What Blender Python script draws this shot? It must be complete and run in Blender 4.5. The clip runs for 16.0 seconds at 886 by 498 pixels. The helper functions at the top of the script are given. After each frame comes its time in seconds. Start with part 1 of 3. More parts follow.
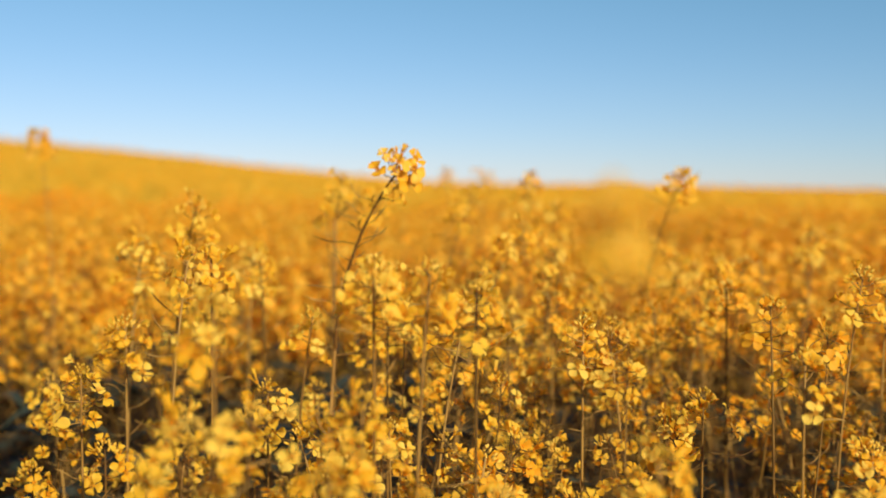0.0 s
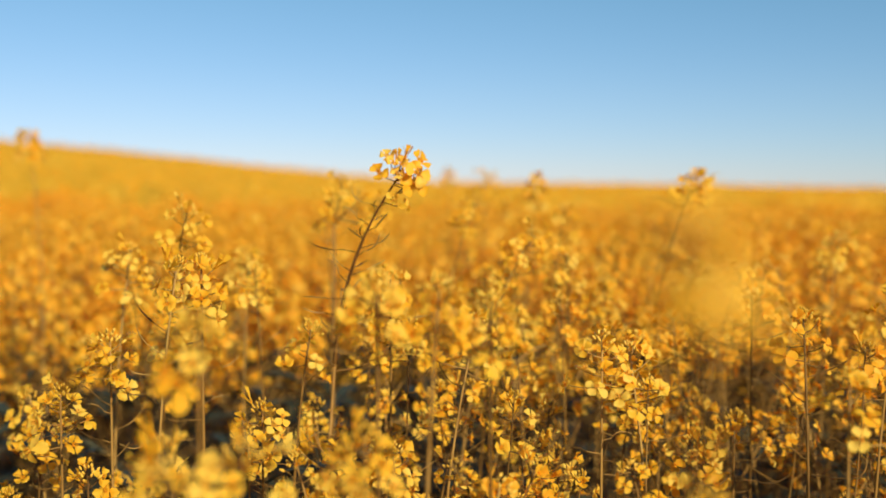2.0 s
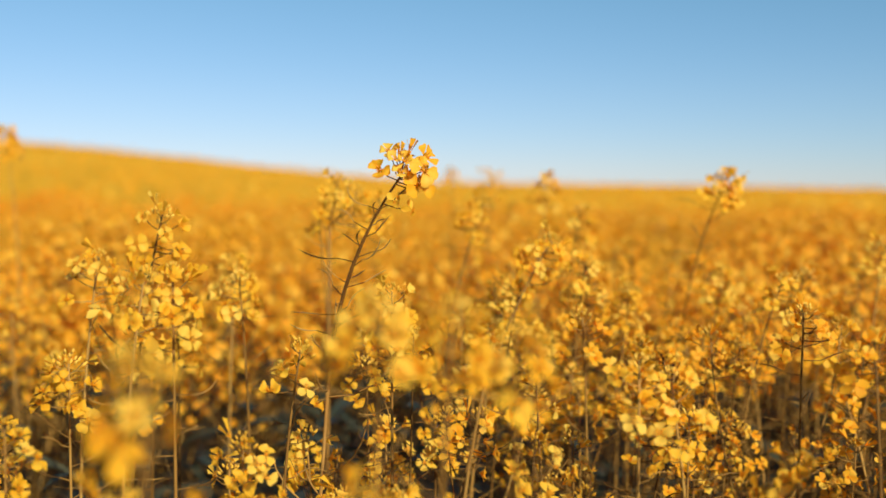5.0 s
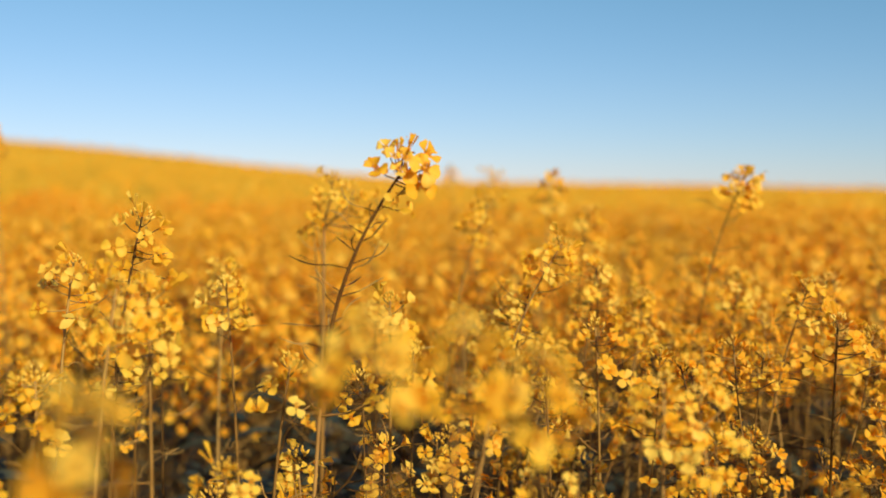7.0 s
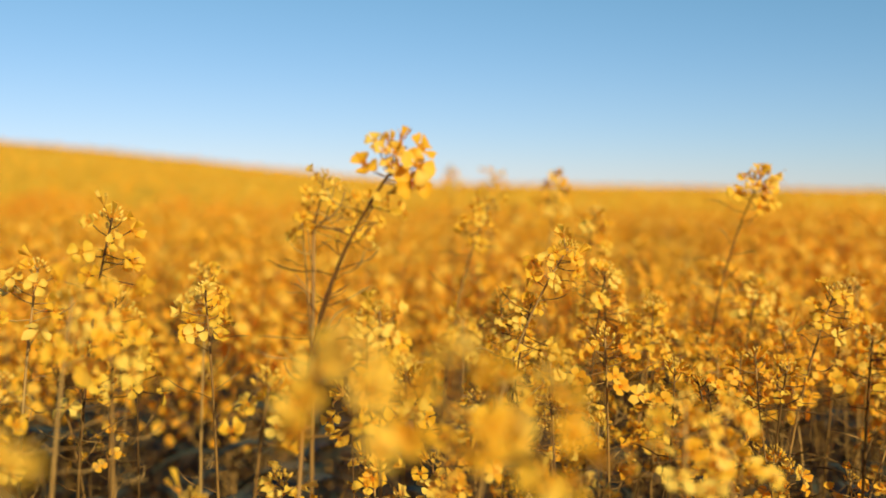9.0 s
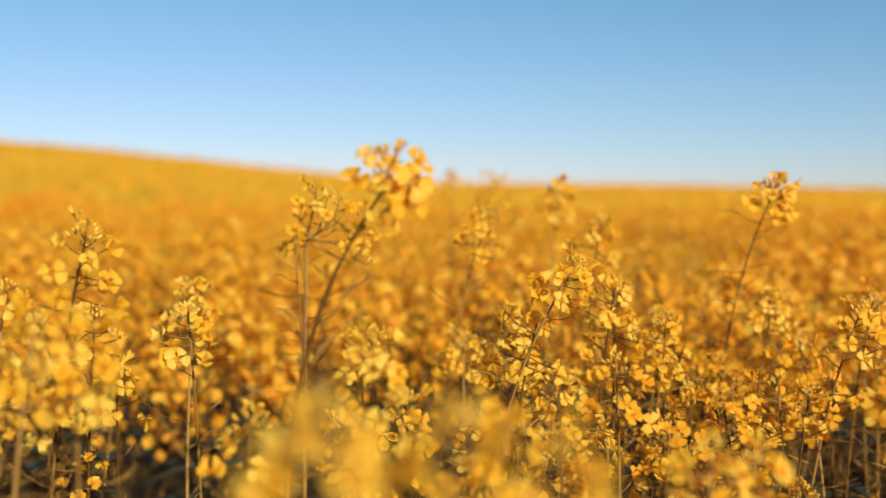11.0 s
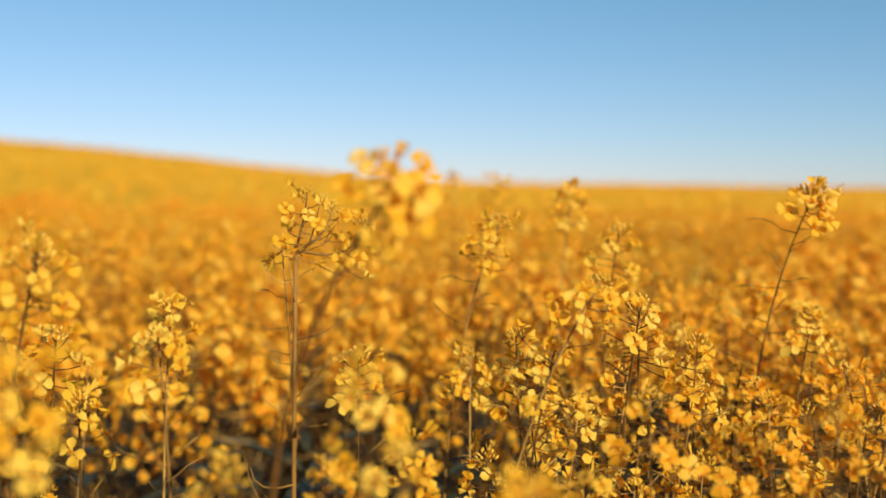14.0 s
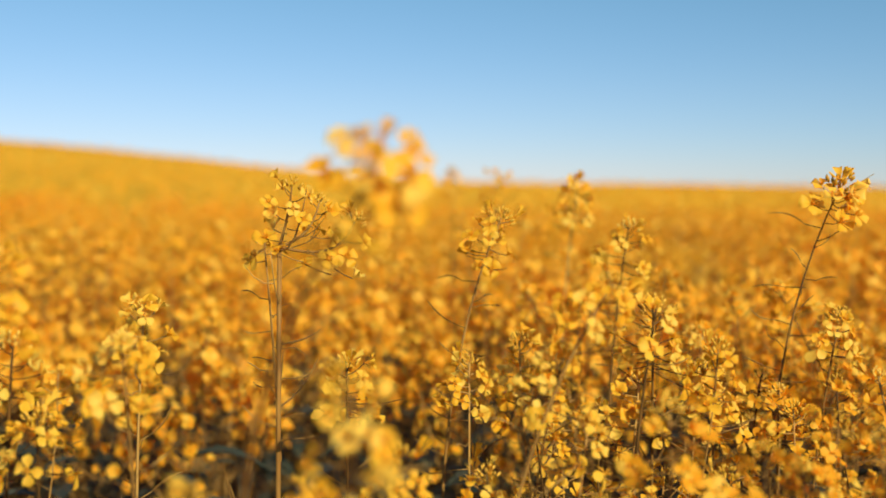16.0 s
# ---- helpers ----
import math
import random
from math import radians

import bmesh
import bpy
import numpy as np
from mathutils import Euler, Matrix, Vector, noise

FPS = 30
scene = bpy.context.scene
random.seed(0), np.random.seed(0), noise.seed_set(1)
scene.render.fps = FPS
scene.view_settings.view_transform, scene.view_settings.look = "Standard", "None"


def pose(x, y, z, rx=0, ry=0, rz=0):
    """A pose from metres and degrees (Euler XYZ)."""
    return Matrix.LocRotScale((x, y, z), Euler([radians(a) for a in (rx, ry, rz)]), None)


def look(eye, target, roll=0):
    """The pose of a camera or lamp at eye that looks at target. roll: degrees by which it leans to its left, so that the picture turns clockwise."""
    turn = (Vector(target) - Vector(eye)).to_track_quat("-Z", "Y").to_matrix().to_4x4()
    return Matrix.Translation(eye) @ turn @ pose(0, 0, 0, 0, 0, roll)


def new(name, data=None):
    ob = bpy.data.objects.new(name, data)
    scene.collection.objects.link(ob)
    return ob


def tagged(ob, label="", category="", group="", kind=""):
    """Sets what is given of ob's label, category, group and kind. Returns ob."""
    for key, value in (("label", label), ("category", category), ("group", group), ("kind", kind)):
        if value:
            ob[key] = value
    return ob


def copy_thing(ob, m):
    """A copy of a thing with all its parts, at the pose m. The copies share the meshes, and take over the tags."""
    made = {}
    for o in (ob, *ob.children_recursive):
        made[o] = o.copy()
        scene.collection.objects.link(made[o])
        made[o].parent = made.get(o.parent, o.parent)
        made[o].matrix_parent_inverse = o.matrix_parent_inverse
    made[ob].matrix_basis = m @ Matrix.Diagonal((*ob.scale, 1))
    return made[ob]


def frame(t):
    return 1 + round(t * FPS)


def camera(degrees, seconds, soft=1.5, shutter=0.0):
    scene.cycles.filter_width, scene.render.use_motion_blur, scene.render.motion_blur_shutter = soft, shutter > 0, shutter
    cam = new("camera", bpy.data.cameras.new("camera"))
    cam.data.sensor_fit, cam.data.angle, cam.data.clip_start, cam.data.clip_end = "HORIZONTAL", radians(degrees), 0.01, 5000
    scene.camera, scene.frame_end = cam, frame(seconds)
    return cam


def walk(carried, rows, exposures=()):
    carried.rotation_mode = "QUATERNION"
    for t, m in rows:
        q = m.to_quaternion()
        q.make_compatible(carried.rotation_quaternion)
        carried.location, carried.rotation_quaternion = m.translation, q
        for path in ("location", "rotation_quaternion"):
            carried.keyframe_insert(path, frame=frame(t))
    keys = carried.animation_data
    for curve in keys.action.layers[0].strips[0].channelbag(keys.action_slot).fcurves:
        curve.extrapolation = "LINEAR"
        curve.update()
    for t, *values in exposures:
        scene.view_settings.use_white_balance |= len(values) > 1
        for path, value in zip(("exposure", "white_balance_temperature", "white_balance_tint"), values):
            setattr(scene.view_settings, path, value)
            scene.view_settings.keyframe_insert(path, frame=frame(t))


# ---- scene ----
cam = camera(45.0, 16.0, soft=1.6)
PATH = [
    # seconds, eye, target, roll
    (0.0, (0.004, -0.067, 1.314), (0.003, 1.93, 1.209), 0.1),
    (0.5, (0.002, -0.053, 1.315), (0.002, 1.944, 1.209), 0.1),
    (1.0, (0.0, -0.037, 1.316), (0.0, 1.961, 1.211), 0.0),
    (1.5, (-0.001, -0.023, 1.318), (-0.002, 1.975, 1.212), 0.0),
    (2.0, (-0.002, -0.006, 1.318), (-0.002, 1.991, 1.212), -0.1),
    (2.5, (-0.004, 0.011, 1.317), (-0.003, 2.008, 1.211), -0.0),
    (3.0, (-0.005, 0.03, 1.316), (-0.004, 2.028, 1.212), 0.0),
    (3.5, (-0.005, 0.049, 1.318), (-0.006, 2.046, 1.212), 0.0),
    (4.0, (-0.007, 0.069, 1.318), (-0.005, 2.066, 1.213), -0.0),
    (4.5, (-0.008, 0.087, 1.319), (-0.006, 2.084, 1.213), -0.1),
    (5.0, (-0.009, 0.107, 1.318), (-0.008, 2.104, 1.213), -0.0),
    (7.5, (-0.012, 0.19, 1.319), (-0.007, 2.187, 1.212), 0.0),
    (8.0, (-0.011, 0.209, 1.317), (-0.007, 2.206, 1.21), 0.1),
    (8.5, (-0.009, 0.223, 1.316), (-0.007, 2.221, 1.211), 0.0),
    (9.0, (-0.008, 0.238, 1.317), (-0.007, 2.235, 1.214), -0.0),
    (11.5, (-0.007, 0.306, 1.331), (-0.007, 2.303, 1.225), -0.1),
    (12.0, (-0.008, 0.322, 1.333), (-0.008, 2.319, 1.227), -0.0),
    (12.5, (-0.01, 0.338, 1.333), (-0.008, 2.335, 1.228), -0.0),
    (13.0, (-0.011, 0.353, 1.334), (-0.011, 2.35, 1.228), -0.0),
    (13.5, (-0.012, 0.369, 1.334), (-0.01, 2.367, 1.227), -0.0),
    (14.0, (-0.012, 0.386, 1.334), (-0.009, 2.383, 1.227), 0.0),
    (14.5, (-0.012, 0.402, 1.334), (-0.01, 2.399, 1.226), 0.0),
    (15.0, (-0.011, 0.418, 1.332), (-0.009, 2.415, 1.225), -0.0),
    (15.5, (-0.01, 0.437, 1.33), (-0.007, 2.434, 1.224), -0.1),
    (16.0, (-0.009, 0.454, 1.328), (-0.007, 2.451, 1.221), -0.1),
]
walk(cam, [(t, look(eye, target, roll)) for t, eye, target, roll in PATH])
cam.data.dof.use_dof = True
cam.data.dof.focus_distance = 0.785
cam.data.dof.aperture_fstop = 3.9

# ---- world, sun, exposure ----
SUN_AZ, SUN_EL = 148.0, 29.0          # degrees clockwise from +y, degrees up
sa, se = radians(SUN_AZ), radians(SUN_EL)
SUNWARD = Vector((math.sin(sa) * math.cos(se), math.cos(sa) * math.cos(se), math.sin(se)))
scene.view_settings.exposure = 0.175
world = bpy.data.worlds.new("sky")
scene.world = world
world.use_nodes = True
wn = world.node_tree.nodes
sky = wn.new("ShaderNodeTexSky")
sky.sky_type = "NISHITA"
sky.sun_disc = False
sky.sun_elevation = radians(SUN_EL)
sky.sun_rotation = radians(SUN_AZ)
sky.air_density, sky.dust_density, sky.ozone_density = 0.85, 0.0, 5.0
wn["Background"].inputs["Strength"].default_value = 0.1005
# a polarised sky: a little paler and bluer at the horizon than clean air alone makes it
where = wn.new("ShaderNodeTexCoord")
axes = wn.new("ShaderNodeSeparateXYZ")
height = wn.new("ShaderNodeMapRange")
height.inputs[1].default_value, height.inputs[2].default_value = 0.0, 0.18
cast = wn.new("ShaderNodeValToRGB")
cast.color_ramp.elements.new(0.5)
for el, c in zip(cast.color_ramp.elements, ((0.88, 0.745, 0.87, 1), (0.985, 0.88, 0.88, 1), (1.0, 1.0, 0.90, 1))):
    el.color = c
tint = wn.new("ShaderNodeMix")
tint.data_type, tint.blend_type = "RGBA", "MULTIPLY"
tint.inputs[0].default_value = 1.0
wl = world.node_tree.links
wl.new(where.outputs["Generated"], axes.inputs[0])
wl.new(axes.outputs["Z"], height.inputs[0])
wl.new(height.outputs[0], cast.inputs[0])
wl.new(sky.outputs["Color"], tint.inputs[6])
wl.new(cast.outputs["Color"], tint.inputs[7])
# the polariser: deepest blue at a right angle to the sun
toward = wn.new("ShaderNodeVectorMath")
toward.operation = "DOT_PRODUCT"
toward.inputs[1].default_value = SUNWARD
square = wn.new("ShaderNodeMath")
square.operation = "MULTIPLY"
deep = wn.new("ShaderNodeValToRGB")
deep.color_ramp.elements[0].color = (0.82, 1.0, 1.0, 1)
deep.color_ramp.elements[1].color = (1, 1, 1, 1)
polar = wn.new("ShaderNodeMix")
polar.data_type, polar.blend_type = "RGBA", "MULTIPLY"
polar.inputs[0].default_value = 1.0
wl.new(where.outputs["Generated"], toward.inputs[0])
wl.new(toward.outputs["Value"], square.inputs[0])
wl.new(toward.outputs["Value"], square.inputs[1])
wl.new(square.outputs[0], deep.inputs[0])
wl.new(tint.outputs[2], polar.inputs[6])
wl.new(deep.outputs["Color"], polar.inputs[7])
wl.new(polar.outputs[2], wn["Background"].inputs["Color"])
sun = new("sun", bpy.data.lights.new("sun", "SUN"))
sun.data.energy, sun.data.angle, sun.data.color = 5.0, radians(0.6), (1.0, 0.805, 0.53)
sun.matrix_world = look((0, 0, 0), (-math.sin(sa) * math.cos(se), -math.cos(sa) * math.cos(se), -math.sin(se)))


# ---- materials ----
def mat(name, rough=0.6):
    m = bpy.data.materials.new(name)
    m.use_nodes = True
    nt = m.node_tree
    b = nt.nodes["Principled BSDF"]
    b.inputs["Roughness"].default_value = rough
    return m, nt, b


def node(nt, kind, **sets):
    n = nt.nodes.new(kind)
    for key, value in sets.items():
        n.inputs[key.replace("_", " ")].default_value = value
    return n


def ramp(nt, stops):
    n = nt.nodes.new("ShaderNodeValToRGB")
    e = n.color_ramp.elements
    while len(e) < len(stops):
        e.new(0.5)
    for el, (p, c) in zip(e, stops):
        el.position, el.color = p, (*c, 1)
    return n


def noisy(nt, scale, detail=3.0):
    tc = nt.nodes.new("ShaderNodeTexCoord")
    n = node(nt, "ShaderNodeTexNoise", Scale=scale, Detail=detail)
    nt.links.new(tc.outputs["Object"], n.inputs["Vector"])
    return n


def mixed(nt, a, b, fac):
    """fac * b + (1 - fac) * a of two scalar sockets."""
    m = nt.nodes.new("ShaderNodeMix")
    m.data_type = "FLOAT"
    m.inputs[0].default_value = fac
    nt.links.new(a, m.inputs[2])
    nt.links.new(b, m.inputs[3])
    return m.outputs[0]


def plant_mat(name, stops, scale, rough, translucent, island, through_tint=(1.0, 0.61, 0.34, 1)):
    m, nt, b = mat(name, rough)
    n = noisy(nt, scale)
    if island:
        rnd = nt.nodes.new("ShaderNodeNewGeometry").outputs["Random Per Island"]
    else:
        rnd = nt.nodes.new("ShaderNodeObjectInfo").outputs["Random"]
    r = ramp(nt, stops)
    nt.links.new(mixed(nt, n.outputs["Fac"], rnd, 0.55), r.inputs["Fac"])
    nt.links.new(r.outputs["Color"], b.inputs["Base Color"])
    b.inputs["Specular IOR Level"].default_value = 0.25 if translucent else 0.12
    fine = noisy(nt, scale * 9, 2.0)
    bump = node(nt, "ShaderNodeBump", Strength=0.25, Distance=0.0006)
    nt.links.new(fine.outputs["Fac"], bump.inputs["Height"])
    nt.links.new(bump.outputs["Normal"], b.inputs["Normal"])
    if translucent:
        t = nt.nodes.new("ShaderNodeBsdfTranslucent")
        thru = nt.nodes.new("ShaderNodeMix")          # light that passes through comes out deeper in colour
        thru.data_type, thru.blend_type = "RGBA", "MULTIPLY"
        thru.inputs[0].default_value = 1.0
        thru.inputs[7].default_value = through_tint
        nt.links.new(r.outputs["Color"], thru.inputs[6])
        nt.links.new(thru.outputs[2], t.inputs["Color"])
        mx = nt.nodes.new("ShaderNodeMixShader")
        mx.inputs[0].default_value = translucent
        nt.links.new(b.outputs[0], mx.inputs[1])
        nt.links.new(t.outputs[0], mx.inputs[2])
        nt.links.new(mx.outputs[0], nt.nodes["Material Output"].inputs["Surface"])
    return m


PETALS = [(0.25, (0.90, 0.45, 0.018)), (0.5, (0.96, 0.575, 0.034)), (0.75, (0.98, 0.73, 0.11))]
STEMS = [(0.25, (0.08, 0.045, 0.013)), (0.5, (0.25, 0.145, 0.036)), (0.75, (0.42, 0.275, 0.08))]
LEAVES = [(0.2, (0.028, 0.042, 0.035)), (0.5, (0.048, 0.064, 0.049)), (0.8, (0.082, 0.088, 0.054))]
# same petal as above, yellower because the near flowers' front light is in it
FRONT_LIT = [(0.25, (0.94, 0.56, 0.028)), (0.5, (0.965, 0.66, 0.054)), (0.75, (0.98, 0.775, 0.135))]
M_PETAL = plant_mat("petal", FRONT_LIT, 60, 0.5, 0.48, False)
# deeper through-tint: orange bounce inside the canopy is put into this colour
M_PETAL_FAR = plant_mat("petal_far", PETALS, 3, 0.55, 0.48, True, (1.0, 0.55, 0.30, 1))
FIELD = [(0.25, (0.89, 0.42, 0.018)), (0.5, (0.95, 0.56, 0.034)), (0.75, (0.97, 0.71, 0.10))]
M_PETAL_FIELD = plant_mat("petal_field", FIELD, 3, 0.55, 0.48, True, (1.0, 0.57, 0.33, 1))
M_PETAL_HILL = plant_mat("petal_hill", [(0.25, (0.88, 0.46, 0.022)), (0.5, (0.93, 0.60, 0.042)), (0.75, (0.96, 0.74, 0.11))], 3, 0.55, 0.48, True, (1.0, 0.66, 0.40, 1))
M_BUD = plant_mat("bud", [(0.2, (0.55, 0.33, 0.03)), (0.5, (0.80, 0.52, 0.06)), (0.8, (0.93, 0.68, 0.13))], 90, 0.5, 0.15, False)
M_STEM = plant_mat("stem", STEMS, 40, 0.55, 0.0, False)
M_STEM_DARK = plant_mat("brown_stem", [(0.25, (0.045, 0.021, 0.006)), (0.5, (0.10, 0.048, 0.011)), (0.75, (0.22, 0.115, 0.028))], 50, 0.5, 0.0, False)
M_STEM_FAR = plant_mat("stem_far", STEMS, 6, 0.6, 0.0, True)
M_TWIG = plant_mat("bare_shoot", [(0.2, (0.085, 0.045, 0.013)), (0.5, (0.24, 0.135, 0.034)), (0.8, (0.43, 0.27, 0.075))], 25, 0.5, 0.0, True)
M_LEAF = plant_mat("leaf", LEAVES, 30, 0.5, 0.2, False)
M_LEAF_FAR = plant_mat("leaf_mass", LEAVES, 12, 0.5, 0.2, True)


def soil_mat():
    m, nt, b = mat("soil", 0.95)
    n = noisy(nt, 9, 8)
    r = ramp(nt, [(0.3, (0.022, 0.017, 0.010)), (0.6, (0.055, 0.042, 0.024)), (0.8, (0.09, 0.07, 0.04))])
    nt.links.new(n.outputs["Fac"], r.inputs["Fac"])
    nt.links.new(r.outputs["Color"], b.inputs["Base Color"])
    bump = node(nt, "ShaderNodeBump", Strength=0.8, Distance=0.02)
    nt.links.new(n.outputs["Fac"], bump.inputs["Height"])
    nt.links.new(bump.outputs["Normal"], b.inputs["Normal"])
    return m


def bloom_mat():
    """The closed yellow top of the crop, seen from far."""
    m, nt, b = mat("distant_bloom", 0.8)
    big, small = noisy(nt, 0.05, 4), noisy(nt, 2.5, 6)
    b.inputs["Specular IOR Level"].default_value = 0.0
    r = ramp(nt, [(0.3, (0.43, 0.228, 0.020)), (0.5, (0.67, 0.40, 0.038)), (0.7, (0.84, 0.55, 0.07))])
    nt.links.new(mixed(nt, big.outputs["Fac"], small.outputs["Fac"], 0.5), r.inputs["Fac"])
    nt.links.new(r.outputs["Color"], b.inputs["Base Color"])
    return m


M_SOIL, M_BLOOM = soil_mat(), bloom_mat()

# ---- geometry helpers ----
rng = random.Random(7)


class Geo:
    def __init__(self):
        self.v, self.f = [], []

    def add(self, verts, faces):
        k = len(self.v)
        self.v.extend([tuple(p) for p in verts])
        self.f.extend([tuple(i + k for i in q) for q in faces])

    def mesh(self, name, material, smooth=True):
        me = bpy.data.meshes.new(name)
        me.from_pydata(self.v, [], self.f)
        me.materials.append(material)
        if smooth:
            me.polygons.foreach_set("use_smooth", [True] * len(me.polygons))
        return me


def part(name, mesh, parent, m=None, label=""):
    ob = new(name, mesh)
    ob.parent = parent
    if m is not None:
        ob.matrix_basis = m
    if label:
        ob["label"] = label
    return ob


def frame_of(d):
    d = Vector(d).normalized()
    a = d.cross(Vector((0.31, 0.2, 0.93)))
    if a.length < 1e-3:
        a = d.cross(Vector((1, 0, 0)))
    a.normalize()
    return a, d.cross(a), d


def tube(geo, pts, radii, sides=5):
    rings, faces = [], []
    for i, p in enumerate(pts):
        d = Vector(pts[min(i + 1, len(pts) - 1)]) - Vector(pts[max(i - 1, 0)])
        a, b, _ = frame_of(d)
        for k in range(sides):
            w = 2 * math.pi * k / sides
            rings.append(Vector(p) + radii[i] * (a * math.cos(w) + b * math.sin(w)))
    for i in range(len(pts) - 1):
        for k in range(sides):
            n = (k + 1) % sides
            faces.append((i * sides + k, i * sides + n, (i + 1) * sides + n, (i + 1) * sides + k))
    faces.append(tuple(range((len(pts) - 1) * sides, len(pts) * sides)))
    geo.add(rings, faces)


def bez(p0, p1, p2, n):
    p0, p1, p2 = Vector(p0), Vector(p1), Vector(p2)
    return [(1 - t) ** 2 * p0 + 2 * t * (1 - t) * p1 + t * t * p2 for t in [i / n for i in range(n + 1)]]


def turned(d, spin=0.0):
    """Rotation that takes +z to d, after a spin about z."""
    return Vector(d).to_track_quat("Z", "Y").to_matrix().to_4x4() @ Matrix.Rotation(spin, 4, "Z")


# ---- flower, bud and pod meshes ----
def petal(geo, ang, length, width, cup, curl, rows=4, wave=0.0):
    """One spoon-shaped petal that leaves the centre towards ang, on a narrow claw and with a wavy, notched rim."""
    verts, faces = [], []
    prof = [0.14, 0.30, 0.78, 1.05, 0.98, 0.55] if rows == 4 else [0.2, 1.0, 0.8]
    across = (-1.0, -0.5, 0.0, 0.5, 1.0) if rows == 4 else (-1, 0, 1)
    phase, twist = rng.uniform(0, 6.28), rng.uniform(-0.25, 0.25)
    for i, w in enumerate(prof):
        t = i / (len(prof) - 1)
        r = length * (0.06 + 0.94 * t)
        z = cup * length * math.sin(t * 1.7) - curl * length * t ** 3
        r *= 1.0 - 0.28 * min(cup, 1.3) * t
        for s in across:
            y = s * width * 0.5 * w
            x = r
            if i == len(prof) - 1:
                x -= (0.12 * abs(s) + (0.05 if s == 0 else 0.0)) * length
            zz = z + s * s * 0.13 * width * w + twist * y * t + wave * width * t * math.sin(phase + 2.6 * s + 4.0 * t)
            verts.append((x * math.cos(ang) - y * math.sin(ang), x * math.sin(ang) + y * math.cos(ang), zz))
    n = len(across)
    for i in range(len(prof) - 1):
        for k in range(n - 1):
            a = i * n + k
            faces.append((a, a + 1, a + n + 1, a + n))
    geo.add(verts, faces)


def ellipsoid(geo, c, d, length, r, sides=5):
    a, b, d = frame_of(d)
    c = Vector(c)
    pts = [c]
    for t, w in ((0.2, 0.75), (0.55, 1.0), (0.85, 0.6)):
        for k in range(sides):
            q = 2 * math.pi * k / sides
            pts.append(c + d * length * t + r * w * (a * math.cos(q) + b * math.sin(q)))
    pts.append(c + d * length)
    faces = [(0, 1 + (k + 1) % sides, 1 + k) for k in range(sides)]
    for j in range(2):
        for k in range(sides):
            n = (k + 1) % sides
            faces.append((1 + j * sides + k, 1 + j * sides + n, 1 + (j + 1) * sides + n, 1 + (j + 1) * sides + k))
    faces += [(1 + 2 * sides + k, 1 + 2 * sides + (k + 1) % sides, 1 + 3 * sides) for k in range(sides)]
    geo.add(pts, faces)


def flower_mesh(kind, fine=True):
    """Four petals crosswise round the stamens. kind: 0 wide open to 4 still rolled, 5 fading with hanging petals."""
    g = Geo()
    base = rng.uniform(0, 1.5)
    for k in range(4):
        pair = 0.13 if k % 2 else -0.09
        cup = (0.06, 0.22, 0.45, 0.85, 1.7, -0.35)[kind] + rng.uniform(-0.10, 0.14)
        narrow = 0.62 if kind == 4 else 1.0
        petal(g, base + k * math.pi / 2 + pair + rng.uniform(-0.16, 0.16), 0.0108 * rng.uniform(0.86, 1.1),
              0.0088 * narrow * rng.uniform(0.82, 1.12), cup, rng.uniform(-0.05, 0.4), 4 if fine else 2, rng.uniform(0.03, 0.13))
    for k in range(6 if fine else 2):
        w = k * 1.047
        ellipsoid(g, (0.0011 * math.cos(w), 0.0011 * math.sin(w), 0.0), (0.28 * math.cos(w), 0.28 * math.sin(w), 1), 0.0055, 0.0006, 3)
    ellipsoid(g, (0, 0, -0.0015), (0, 0, 1), 0.004, 0.0010, 4)
    return g


def bud_mesh():
    g = Geo()
    for k in range(16):
        w, t = k * 2.4, k / 15
        r = 0.0018 + 0.0085 * t
        z = 0.008 - 0.012 * t
        out = Vector((math.cos(w) * (0.25 + 0.9 * t), math.sin(w) * (0.25 + 0.9 * t), 1.0))
        c = Vector((math.cos(w) * r, math.sin(w) * r, z)) + Vector([rng.uniform(-0.001, 0.001) for _ in range(3)])
        ellipsoid(g, c, out, 0.0042 + 0.0026 * t, 0.0011 + 0.0005 * t, 5)
    return g.mesh("raceme_tip", M_BUD)


def pod_mesh():
    g = Geo()
    n = rng.uniform(0.014, 0.032)
    bend = rng.uniform(0.002, 0.008) * rng.choice((-1, 1))
    pts = bez((0, 0, 0), (bend, 0, n * 0.5), (-bend * 0.2, 0.002, n), 6)
    tube(g, pts, [0.0003, 0.0004, 0.0005, 0.0006, 0.0006, 0.0004, 0.0002], 4)
    return g.mesh("pod", M_STEM)


STAGES = (0, 0, 0, 1, 1, 1, 1, 2, 2, 2, 3, 3, 4, 4, 5, 5)
FLOWERS = [flower_mesh(k).mesh("flower", M_PETAL) for k in STAGES]
BLOOMS = [flower_mesh(k, False) for k in STAGES]
BUDS = [bud_mesh() for _ in range(4)]
PODS = [pod_mesh() for _ in range(9)]


def leaf_geo(g, base, out, length, width):
    a = Vector((-out.y, out.x, 0)).normalized()
    verts, faces = [], []
    for i, w in enumerate((0.5, 1.0, 0.85, 0.5, 0.05)):
        t = i / 4
        c = base + out * length * t + Vector((0, 0, length * (0.35 * t - 0.6 * t * t)))
        for s in (-1, 0, 1):
            verts.append(c + a * s * width * 0.5 * w + Vector((0, 0, abs(s) * width * 0.15)))
    for i in range(4):
        for s in (0, 1):
            k = i * 3 + s
            faces.append((k, k + 1, k + 4, k + 3))
    g.add(verts, faces)


